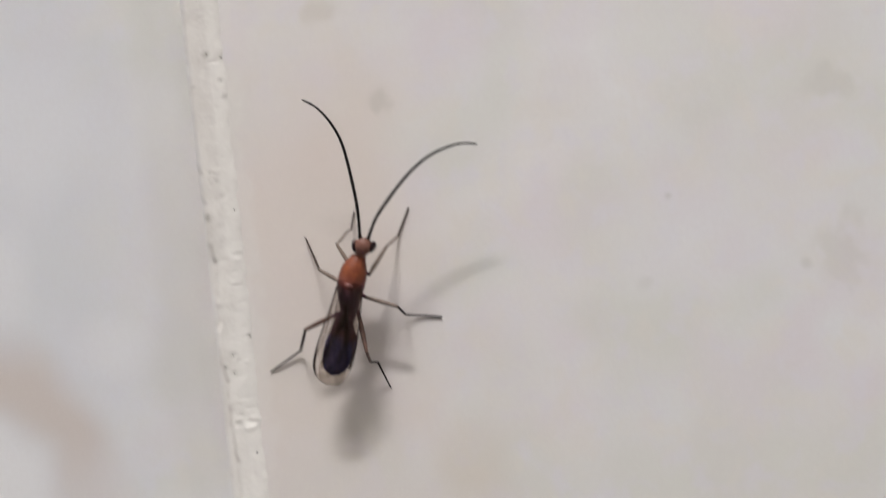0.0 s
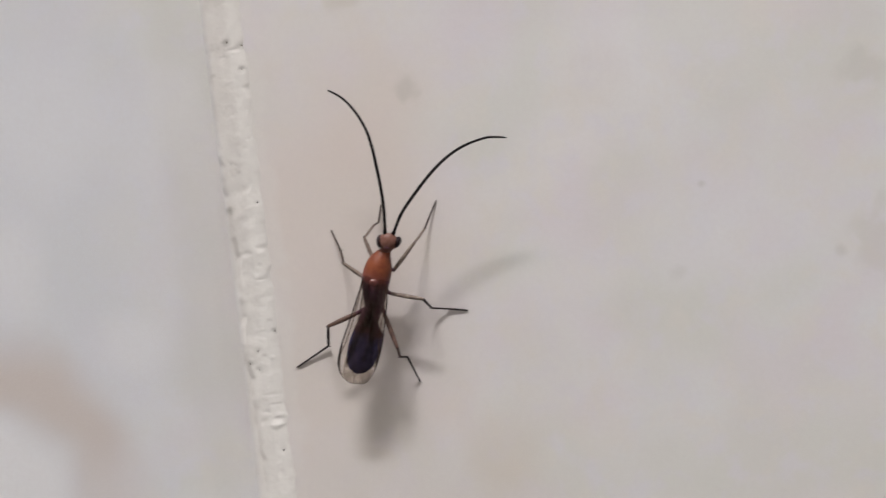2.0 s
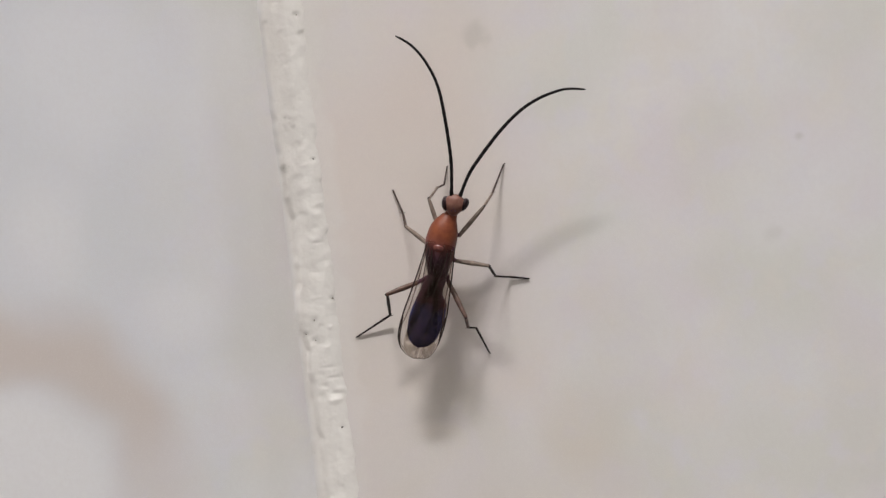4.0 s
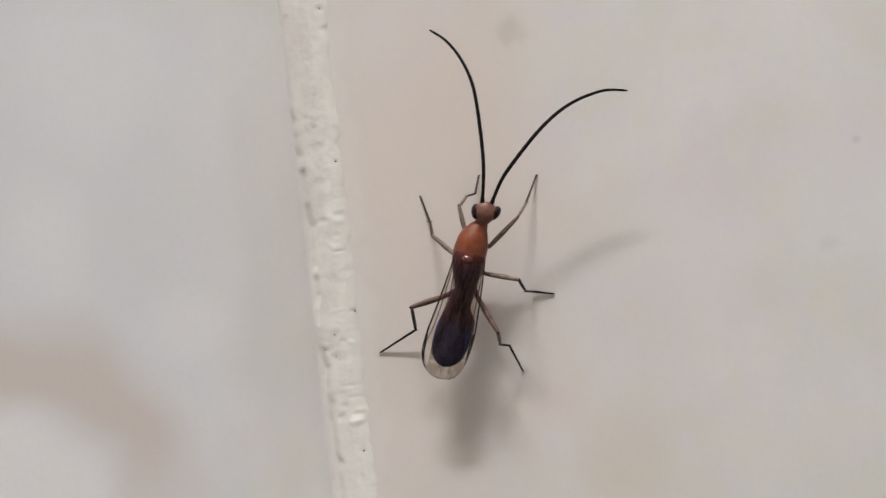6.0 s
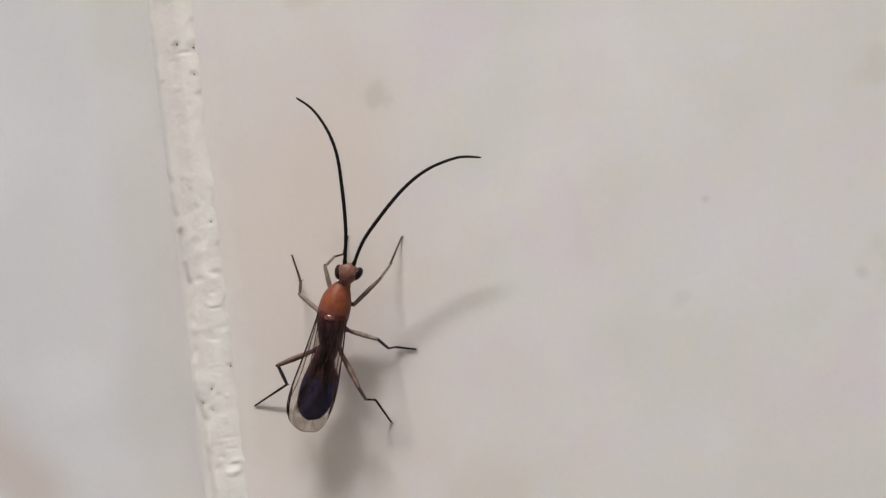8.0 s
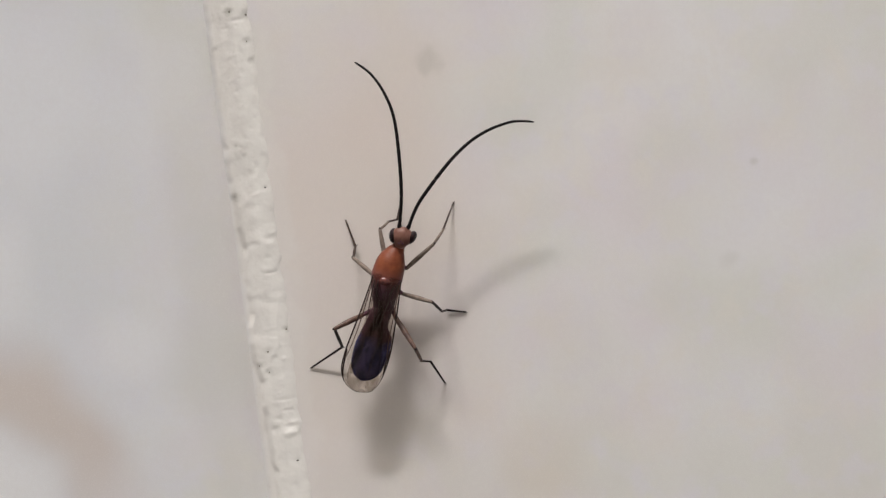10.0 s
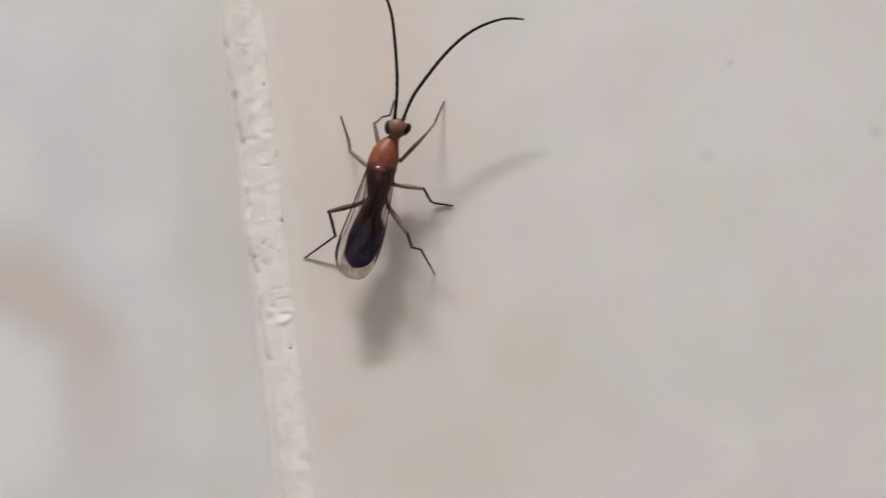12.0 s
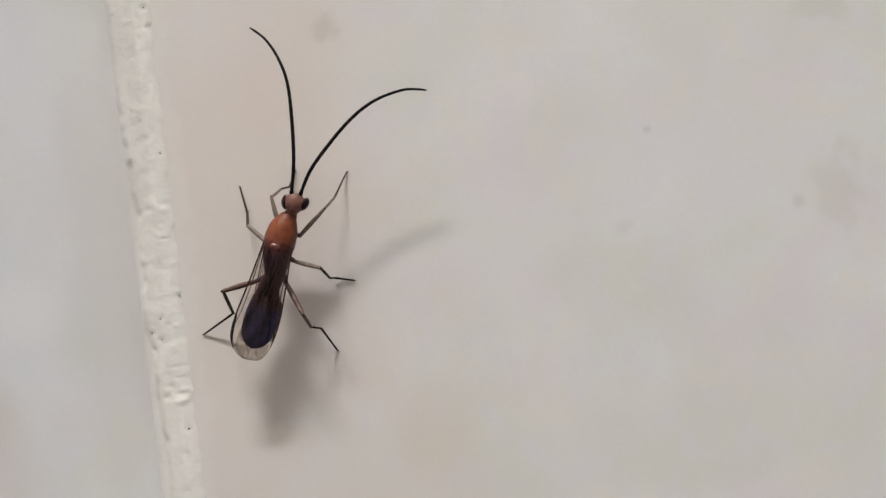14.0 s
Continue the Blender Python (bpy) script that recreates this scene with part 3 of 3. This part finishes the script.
def build_wing(rows, lift, sign, name="wing", veins=True):
    """A folded forewing: a thin arched membrane between two edges, with veins.
    rows: (left x, left z, right x, right z) in mm from root to tip."""
    n, across = len(rows), 8
    left = spline([Vector((r[0], r[1], 0)) for r in rows], [0.0] * n, 5)
    right = spline([Vector((r[2], r[3], 0)) for r in rows], [0.0] * n, 5)
    m = len(left)

    def at(i, u):
        """Place on the wing: i along, u across from 0 to 1."""
        i = max(0.0, min(i, m - 1.0))
        k = min(int(i), m - 2)
        f = i - k
        a, b = left[k][0].lerp(left[k + 1][0], f), right[k][0].lerp(right[k + 1][0], f)
        s, q = i / (m - 1), a.lerp(b, u)
        h = 2.34 - 0.84 * s + lift + 0.14 * (1 - (2 * u - 1) ** 2) + 0.03 * math.sin(9 * s + 5 * u) - 0.35 * (max(s - 0.84, 0) / 0.16) ** 1.5
        return loc(q.x, q.y, h)

    bm = bmesh.new()
    for off in (0.0, 0.016 * MM):
        grid = [[bm.verts.new(at(i, k / across) + Vector((0, 0, off))) for k in range(across + 1)] for i in range(m)]
        for i in range(m - 1):
            for k in range(across):
                bm.faces.new((grid[i][k], grid[i][k + 1], grid[i + 1][k + 1], grid[i + 1][k]))
    wing = part(name, bm, MEMBRANE, wasp, "folded smoky transparent wing with dark veins" if veins else "folded smoky hind wing")
    if not veins:
        return

    def vein(path, r0, r1, mat=VEIN, name="vein"):
        b = bmesh.new()
        pts = [at(i * (m - 1), u) + Vector((0, 0, 0.012 * MM)) for i, u in path]
        tube(b, spline(pts, [r0 * MM + (r1 - r0) * MM * k / (len(pts) - 1) for k in range(len(pts))], 5), 6)
        part(name, b, mat, wing)

    g = lambda u: u if sign < 0 else 1 - u
    vein([(.02, g(.02)), (.2, g(.01)), (.42, g(.0))], .038, .046, VEIN)
    vein([(.42, g(.0)), (.52, g(.0)), (.62, g(.0)), (.72, g(.0))], .046, .030)
    vein([(.72, g(.0)), (.80, g(.0)), (.88, g(.0)), (.96, g(.05)), (1, g(.4))], .016, .010, BROWN_VEIN)
    vein([(.44, g(.02)), (.51, g(.045)), (.58, g(.04)), (.66, g(.01))], .048, .045, VEIN, "wing_spot")
    vein([(.04, g(.10)), (.2, g(.13)), (.36, g(.14)), (.48, g(.07))], .028, .022, BROWN_VEIN)
    vein([(.05, g(.24)), (.16, g(.30)), (.30, g(.36))], .042, .016, VEIN)
    vein([(.06, g(.5)), (.18, g(.58)), (.32, g(.66))], .034, .014, VEIN)
    vein([(.10, g(.36)), (.34, g(.44)), (.60, g(.42)), (.84, g(.34))], .010, .007, VEIN)
    vein([(.14, g(.72)), (.40, g(.76)), (.66, g(.70)), (.88, g(.58))], .009, .006, VEIN)
    vein([(.62, g(.02)), (.70, g(.07)), (.82, g(.07)), (.92, g(.05))], .014, .010, BROWN_VEIN)


def build_wings():
    left = ((-3.82, -.10), (-4.34, -1.27), (-4.84, -2.43), (-5.49, -3.74), (-5.97, -4.9), (-6.12, -5.64), (-5.97, -6.32), (-5.46, -6.83), (-4.98, -6.99))
    right = ((-2.32, -.62), (-2.52, -1.75), (-2.79, -2.9), (-3.06, -4.1), (-3.38, -5.1), (-3.66, -5.76), (-3.98, -6.36), (-4.42, -6.83), (-4.82, -7.0))
    build_wing([(a[0], a[1], a[0] + (b[0] - a[0]) * q, a[1] + (b[1] - a[1]) * q) for a, b, q in zip(left, right, (.42, .55, .66, .76, .84, .88, .92, .95, 1))], 0.0, -1)
    build_wing([(b[0] + (a[0] - b[0]) * q, b[1] + (a[1] - b[1]) * q, b[0], b[1]) for a, b, q in zip(left, right, (.42, .52, .60, .70, .80, .86, .92, .95, 1))], 0.07, 1)
    # hind wings, shorter, folded away underneath
    build_wing([(a[0] + (b[0] - a[0]) * .14, a[1] - .25, a[0] + (b[0] - a[0]) * q, a[1] - .25 + (b[1] - a[1]) * q) for a, b, q in zip(left[:6], right[:6], (.3, .46, .56, .6, .5, .28))], -.12, -1, "hind_wing", False)
    build_wing([(b[0] + (a[0] - b[0]) * q, b[1] - .25 + (a[1] - b[1]) * q, b[0] + (a[0] - b[0]) * .12, b[1] - .25) for a, b, q in zip(left[:6], right[:6], (.3, .46, .56, .6, .5, .28))], -.08, 1, "hind_wing", False)


def bone(bm, length, r0, r1, r2, stout=1.12):
    """A leg segment along Y, centred, thickest where r1 says."""
    half = length / 2
    pts = [Vector((0, y * half, 0)) for y in (-1, -.55, 0, .55, 1)]
    rad = [r * stout * MM for r in (r0, (r0 + r1) / 2 * 1.04, r1, (r1 + r2) / 2, r2)]
    tube(bm, spline(pts, rad, 3), 10)


def between(a, b):
    """The pose of a segment whose Y runs from a to b."""
    return Matrix.Translation(a.lerp(b, 0.5)) @ (b - a).normalized().to_track_quat("Y", "Z").to_matrix().to_4x4()


def build_leg(first, last, kinds, share=0.2):
    """A jointed leg. first, last: its joints (mm) at 1.5 s and at the end; the hip goes with the body.
    kinds: (name, material, three radii) of each segment."""
    hip = loc(*first[0])
    n = len(first) - 1

    def joints(t):
        s = curve(DRAWN, t)[0]
        pts = [on_wall(*[a + (b - a) * s for a, b in zip(p, q)]) for p, q in zip(first, last)]
        pts[0] = body_pose(t) @ hip
        return pts

    ja, jb = joints(1.5), joints(14)
    lengths = [(ja[i + 1] - ja[i]).length * (1 - share) + (jb[i + 1] - jb[i]).length * share for i in range(n)]
    slack = sum((ja[i + 1] - ja[i]).length for i in range(n)) / sum(lengths)
    lengths = [v * max(slack, 1.0) for v in lengths]

    def poses(t):
        """The chain of stiff segments that comes nearest to the joints, between hip and foot."""
        p = joints(t)
        hip_at, foot_at = p[0].copy(), p[n].copy()
        for _ in range(40):
            p[n] = foot_at.copy()
            for i in range(n - 1, -1, -1):
                p[i] = p[i + 1] + (p[i] - p[i + 1]).normalized() * lengths[i]
            p[0] = hip_at.copy()
            for i in range(n):
                p[i + 1] = p[i] + (p[i + 1] - p[i]).normalized() * lengths[i]
                p[i + 1].y = min(p[i + 1].y, -0.05 * MM)
        return [between(p[i], p[i + 1]) for i in range(n)]

    leg = None
    for i, (name, mat, radii) in enumerate(kinds):
        bm = bmesh.new()
        bone(bm, lengths[i], *radii, 1.3 if i == 0 else 1.14)
        if i == n - 1:
            # five short foot beads and a pair of claws
            for k in range(5):
                ball(bm, Vector((0, (-.42 + .2 * k) * lengths[i], 0)), ((radii[2] + .012) * MM, .05 * MM, (radii[2] + .012) * MM), 0, 8)
            for s in (-1, 1):
                tip = Vector((0, lengths[i] / 2, 0))
                tube(bm, [(tip, .03 * MM), (tip + Vector((s * .05, .06, .01)) * MM, .022 * MM), (tip + Vector((s * .07, .10, -.02)) * MM, .010 * MM)], 6)
        if name == "tibia":
            end = Vector((0, lengths[i] / 2, 0))
            for s in (-1, 1):
                tube(bm, [(end, .03 * MM), (end + Vector((s * .16, .12, .02)) * MM, .012 * MM)], 6)
        ob = part(name, bm, mat, wasp if leg is None else leg)
        if i == 0:
            leg = ob
            bm = bmesh.new()
            ball(bm, Vector((0, lengths[0] / 2 - .10 * MM, 0)), (radii[2] * 1.3 * MM, .25 * MM, radii[2] * 1.3 * MM), 0, 12)
            part("knee", bm, DARK_LEG, leg, "dark knee joint")
            MOVING.append((leg, [(t, body_pose(t).inverted() @ poses(t)[0]) for t in TIMES]))
        else:
            MOVING.append((ob, [(t, poses(t)[0].inverted() @ poses(t)[i]) for t in TIMES]))
    return leg


def build_legs():
    pale = (("leg", PALE_LEG, (.085, .105, .07)), ("tibia", PALE_LEG, (.06, .07, .06)), ("tarsus", DUSKY_LEG, (.056, .048, .04)))
    mid = (("leg", PALE_LEG, (.085, .11, .075)), ("tibia", DARK_LEG, (.062, .075, .06)), ("tarsus", DARK_LEG, (.058, .05, .042)))
    hind = (("leg", BROWN_LEG, (.10, .125, .085)), ("tibia", DARK_LEG, (.07, .09, .07)), ("tarsus", DARK_LEG, (.06, .052, .042)))
    foot = ("basitarsus", DARK_LEG, (.052, .05, .045))
    build_leg(((-3.30, .72, 1.1), (-3.46, 2.09, 1.54), (-2.90, 2.82, 0.84), (-2.65, 2.98, 0.42), (-2.43, 4.04, 0.05)),
              ((-3.48, 0.21, 1.54), (-3.90, 1.64, 1.82), (-3.39, 2.13, 0.70), (-2.93, 2.15, 0.70), (-2.64, 3.10, 0.05)), pale[:2] + (("basitarsus", DUSKY_LEG, (.05, .048, .045)),) + pale[2:])
    build_leg(((-2.10, -.05, 1.1), (-0.49, 1.38, 1.28), (0.21, 2.24, 0.45), (1.13, 3.93, 0.05)), ((-2.36, -0.65, 1.54), (-0.85, 0.53, 2.55), (-0.36, 1.24, 1.15), (0.33, 2.67, 0.05)), pale)
    build_leg(((-3.85, -.46, 1.1), (-4.99, 0.65, 1.61), (-5.20, 1.40, 0.70), (-5.78, 2.71, 0.05)), ((-4.12, -0.93, 1.54), (-5.44, 0.18, 1.26), (-5.60, 0.98, 0.42), (-5.94, 2.54, 0.05)), mid[:1] + (("tibia", DUSKY_LEG, (.062, .075, .06)), ("tarsus", DUSKY_LEG, (.058, .05, .042))))
    build_leg(((-2.42, -1.48, 1.2), (-0.28, -2.08, 1.96), (0.30, -2.85, 0.42), (1.33, -3.05, 0.11), (2.47, -3.26, 0.05)),
              ((-2.79, -2.06, 1.68), (-1.20, -2.65, 3.36), (-1.16, -3.25, 1.75), (-0.84, -3.37, 0.25), (0.06, -3.60, 0.05)), mid[:2] + (foot,) + mid[2:])
    build_leg(((-2.95, -2.70, 1.3), (-2.04, -4.85, 2.80), (-2.08, -5.62, 1.40), (-1.72, -5.76, 0.84), (-1.19, -7.51, 0.05)),
              ((-3.41, -3.25, 1.82), (-2.60, -4.97, 3.22), (-2.57, -5.85, 1.96), (-1.98, -6.00, 1.40), (-1.38, -7.51, 0.05)), hind[:1] + (("tibia", BROWN_LEG, (.085, .09, .07)), foot) + hind[2:])
    build_leg(((-4.75, -2.53, 1.35), (-6.43, -3.30, 2.00), (-6.83, -4.65, 0.15), (-8.99, -5.78, 0.05)), ((-5.17, -2.93, 1.89), (-6.72, -3.51, 2.50), (-7.18, -4.80, 0.75), (-9.04, -5.71, 0.05)), hind, 0.8)


build_body()
build_antenna(((-2.27, 2.16, 2.15), (-2.11, 4.24, 2.52), (-2.26, 6.70, 2.67), (-2.52, 8.49, 2.76), (-3.08, 9.84, 2.78), (-3.81, 10.83, 2.72), (-4.64, 11.44, 2.67)), SWAY_L)
build_antenna(((-1.79, 2.18, 2.15), (-1.17, 3.29, 2.38), (-0.49, 4.12, 2.55), (0.89, 5.53, 2.67), (2.06, 6.46, 2.76), (3.17, 7.03, 2.80), (4.37, 7.35, 2.74), (5.08, 7.37, 2.70), (5.82, 7.24, 2.67)), SWAY_R)
build_wings()
build_legs()


# ---- the seam: rough hand-smeared grout ----
# the ragged border by the neighbouring tile: mm up, mm right
BORDER = ((-30, -12.2), (-12, -12.0), (-10, -12.12), (-8, -12.18), (-6.3, -12.12), (-5, -12.42), (-4, -12.52), (-3, -12.42), (-2.2, -12.24), (0, -12.26), (1.6, -12.15), (3, -12.35), (5, -12.46), (8.5, -12.62), (14, -12.68), (30, -12.6))
# shallow level dents (-) and lumps (+): mm right, mm up, half width, half height, depth
DENTS = ((-10.8, 15.0, .45, .14, -.09), (-11.19, 9.75, .36, .20, -.05), (-10.46, 2.15, .34, .15, -.07), (-10.5, 1.75, .30, .18, .06), (-11.47, 1.85, .34, .18, -.06), (-10.71, .98, .22, .14, -.05), (-10.72, .1, .34, .09, -.07),
         (-10.98, -7.4, .45, .12, -.05), (-10.75, -8.05, .34, .12, -.06), (-10.66, -9.0, .34, .14, -.10), (-10.77, -9.45, .42, .20, .09), (-12.0, -10.3, .26, .22, .07), (-10.6, -5.0, .14, .12, .07), (-12.2, 4.2, .24, .18, .08),
         (-10.95, -6.3, .40, .30, .05), (-11.2, -2.2, .60, .45, .05), (-11.1, 3.3, .50, .30, .04), (-10.5, 10.9, .22, .55, .05), (-10.45, 8.0, .22, .70, .05), (-11.3, 6.0, .40, .35, -.03))
# dark and grey grit stuck in the joint: (mm right, mm up, size)
GRIT = ((-10.41, 5.1, .06), (-10.56, -11.08, .075))
DUST = ((-11.2, 15.55, .09), (-10.26, 15.25, .08), (-10.24, -3.3, .08), (-11.5, -4.5, .07), (-12.3, 4.8, .05), (-11.56, -5.72, .06), (-12.12, -5.3, .06), (-10.4, 13.7, .06))


def build_grout():
    """The joint as a fine relief: low by one tile, smeared flush over the rounded edge of the other."""
    step, x0, x1, z0, z1 = 0.06, -13.05, -9.0, -30.0, 30.0
    rng = random.Random(4)
    pits = PITS + [(rng.uniform(-12.2, -10.3), rng.uniform(z0, z1), rng.uniform(.05, .12), rng.uniform(.01, .04)) for _ in range(140)]
    dents = list(DENTS) + [(rng.uniform(-12.0, -10.4), rng.uniform(z0, z1), rng.uniform(.15, .35), rng.uniform(.10, .25), rng.uniform(-.03, .04)) for _ in range(150)]
    nx, nz = int((x1 - x0) / step), int((z1 - z0) / step)
    deep = np.zeros((nz + 1, nx + 1))
    xs, zs = x0 + step * np.arange(nx + 1), z0 + step * np.arange(nz + 1)
    for x, z, r, d in pits:
        deep -= d * np.exp(-(((xs[None, :] - x) / r) ** 2 + ((zs[:, None] - z) / (r * 0.8)) ** 2))
    for x, z, rx, rz, d in dents:
        deep += d * np.exp(-(((xs[None, :] - x) / rx) ** 2 + ((zs[:, None] - z) / rz) ** 2) ** 1.5)
    verts = []
    for k in range(nz + 1):
        z = float(zs[k])
        edge = 0.30 * noise.noise(Vector((3, 0, z * 0.35))) + 0.26 * noise.noise(Vector((7, 0, z * 1.3)))
        left = curve(BORDER, z)[0] + 0.10 * noise.noise(Vector((9, 0, z * 1.5)))
        for i in range(nx + 1):
            x = float(xs[i])
            v = Vector((x, 0, z))
            # flat chips with soft steps between them
            bent = Vector((x * 0.8, 0.3, z * 0.9)) + Vector((noise.noise(v * 1.1), 0, noise.noise(v * 1.1 + Vector((9, 5, 2))))) * 0.55
            dist, cells = noise.voronoi(bent)
            chip = noise.noise(cells[0] * 5.3) * min((dist[1] - dist[0]) / 0.3, 1)
            # steps up by the neighbouring tile's edge, then runs out flush over the near tile
            rise = min(max((x + 0.24 - left - 0.05 * chip) / 0.55, 0), 1)
            climb = min(max((x + 12.3) / 1.2, 0), 1)
            fall = min(max((x + 10.45 - edge * 0.8 - 0.25 * chip) / 0.7, 0), 1)
            shape = -0.38 + 0.26 * rise * rise * (3 - 2 * rise) + 0.12 * climb - 0.12 * fall * fall
            rough_bit = (1 - 0.8 * fall) * rise
            lumps = 0.036 * noise.noise(v * 0.6) + 0.014 * noise.noise(v * 1.6) + 0.008 * noise.noise(v * 3.4) + 0.005 * noise.noise(v * 7.5) + 0.014 * chip
            lumps = (lumps + 0.36 * float(deep[k, i])) * rough_bit + 0.035 * math.exp(-((x + 10.7 - edge) / 0.35) ** 2)
            verts.append((x * MM, -(shape + lumps) * MM, HEIGHT + z * MM))
    w = nx + 1

    def top(x, z):
        """How far the grout stands out at a place, in metres."""
        return -verts[round((z - z0) / step) * w + round((x - x0) / step)][1]

    faces = [(k * w + i, k * w + i + 1, (k + 1) * w + i + 1, (k + 1) * w + i) for k in range(nz) for i in range(nx)]
    me = bpy.data.meshes.new("grout")
    me.from_pydata(verts, [], faces)
    me.polygons.foreach_set("use_smooth", [True] * len(faces))
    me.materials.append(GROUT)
    grout = new("grout", me)
    grout.parent = WALL
    tagged(grout, "rough white cement grout with small pits")
    # dark grit caught in the deepest pits
    grit = bmesh.new()
    bmesh.ops.create_icosphere(grit, subdivisions=1, radius=1)
    for v in grit.verts:
        v.co *= 0.75 + 0.5 * rng.random()
    dust = grit.copy()
    for bm, mat, spots in ((grit, DIRT, GRIT), (dust, DUSTY, DUST)):
        me = mesh_of(bm, "grit", mat, False)
        for x, z, r in spots:
            ob = new("grit", me)
            ob.parent = WALL
            flat = Vector((r, 0.6 * r, 0.8 * r)) * MM
            ob.matrix_basis = Matrix.LocRotScale(on_wall(x, z, top(x, z) / MM), Euler((0, rng.random() * 6, 0)), flat)


build_grout()


# ---- the tiles ----
def build_tiles():
    """Glazed tiles 199.2 x 299.2 mm with rounded edges, over the whole wall."""
    w, h = 200.0 - GAP, 300.0 - GAP
    steps = [(0.0, -1.0), (.0, -.72), (.05, -.58), (.15, -.47), (.3, -.37), (.5, -.275), (.75, -.19), (1.05, -.115), (1.35, -.058), (1.65, -.02), (1.95, 0.0), (2.2, 0.0)]

    def line(size):
        low = [(-size / 2 + a, d) for a, d in steps]
        return low + [(-x, d) for x, d in reversed(low)]

    bm = bmesh.new()
    xs, zs = line(w), line(h)
    grid = [[bm.verts.new((x * MM, -(min(dx, dz) if max(abs(dx), abs(dz)) > .45 else dx + dz) * MM, z * MM)) for x, dx in xs] for z, dz in zs]
    for k in range(len(zs) - 1):
        for i in range(len(xs) - 1):
            bm.faces.new((grid[k][i], grid[k][i + 1], grid[k + 1][i + 1], grid[k + 1][i]))
    for f in bm.faces:
        f.smooth = True
    back = bmesh.ops.extrude_face_region(bm, geom=bm.faces[:])
    for v in [g for g in back["geom"] if isinstance(g, bmesh.types.BMVert)]:
        v.co.y = 1.1 * MM
    me = mesh_of(bm, "tile", TILE, True)
    for col in range(12):
        for row in range(9):
            z = HEIGHT + 0.02 + (row - 5) * 0.3
            if not 0.14 < z < 2.46:
                continue
            ob = new("tile", me)
            ob.parent = WALL
            ob.location = (SEAM * MM + (col - 6 + 0.5) * 0.2, 0, z)


build_tiles()


def motions():
    for thing, rows in MOVING:
        walk(thing, rows)


motions()
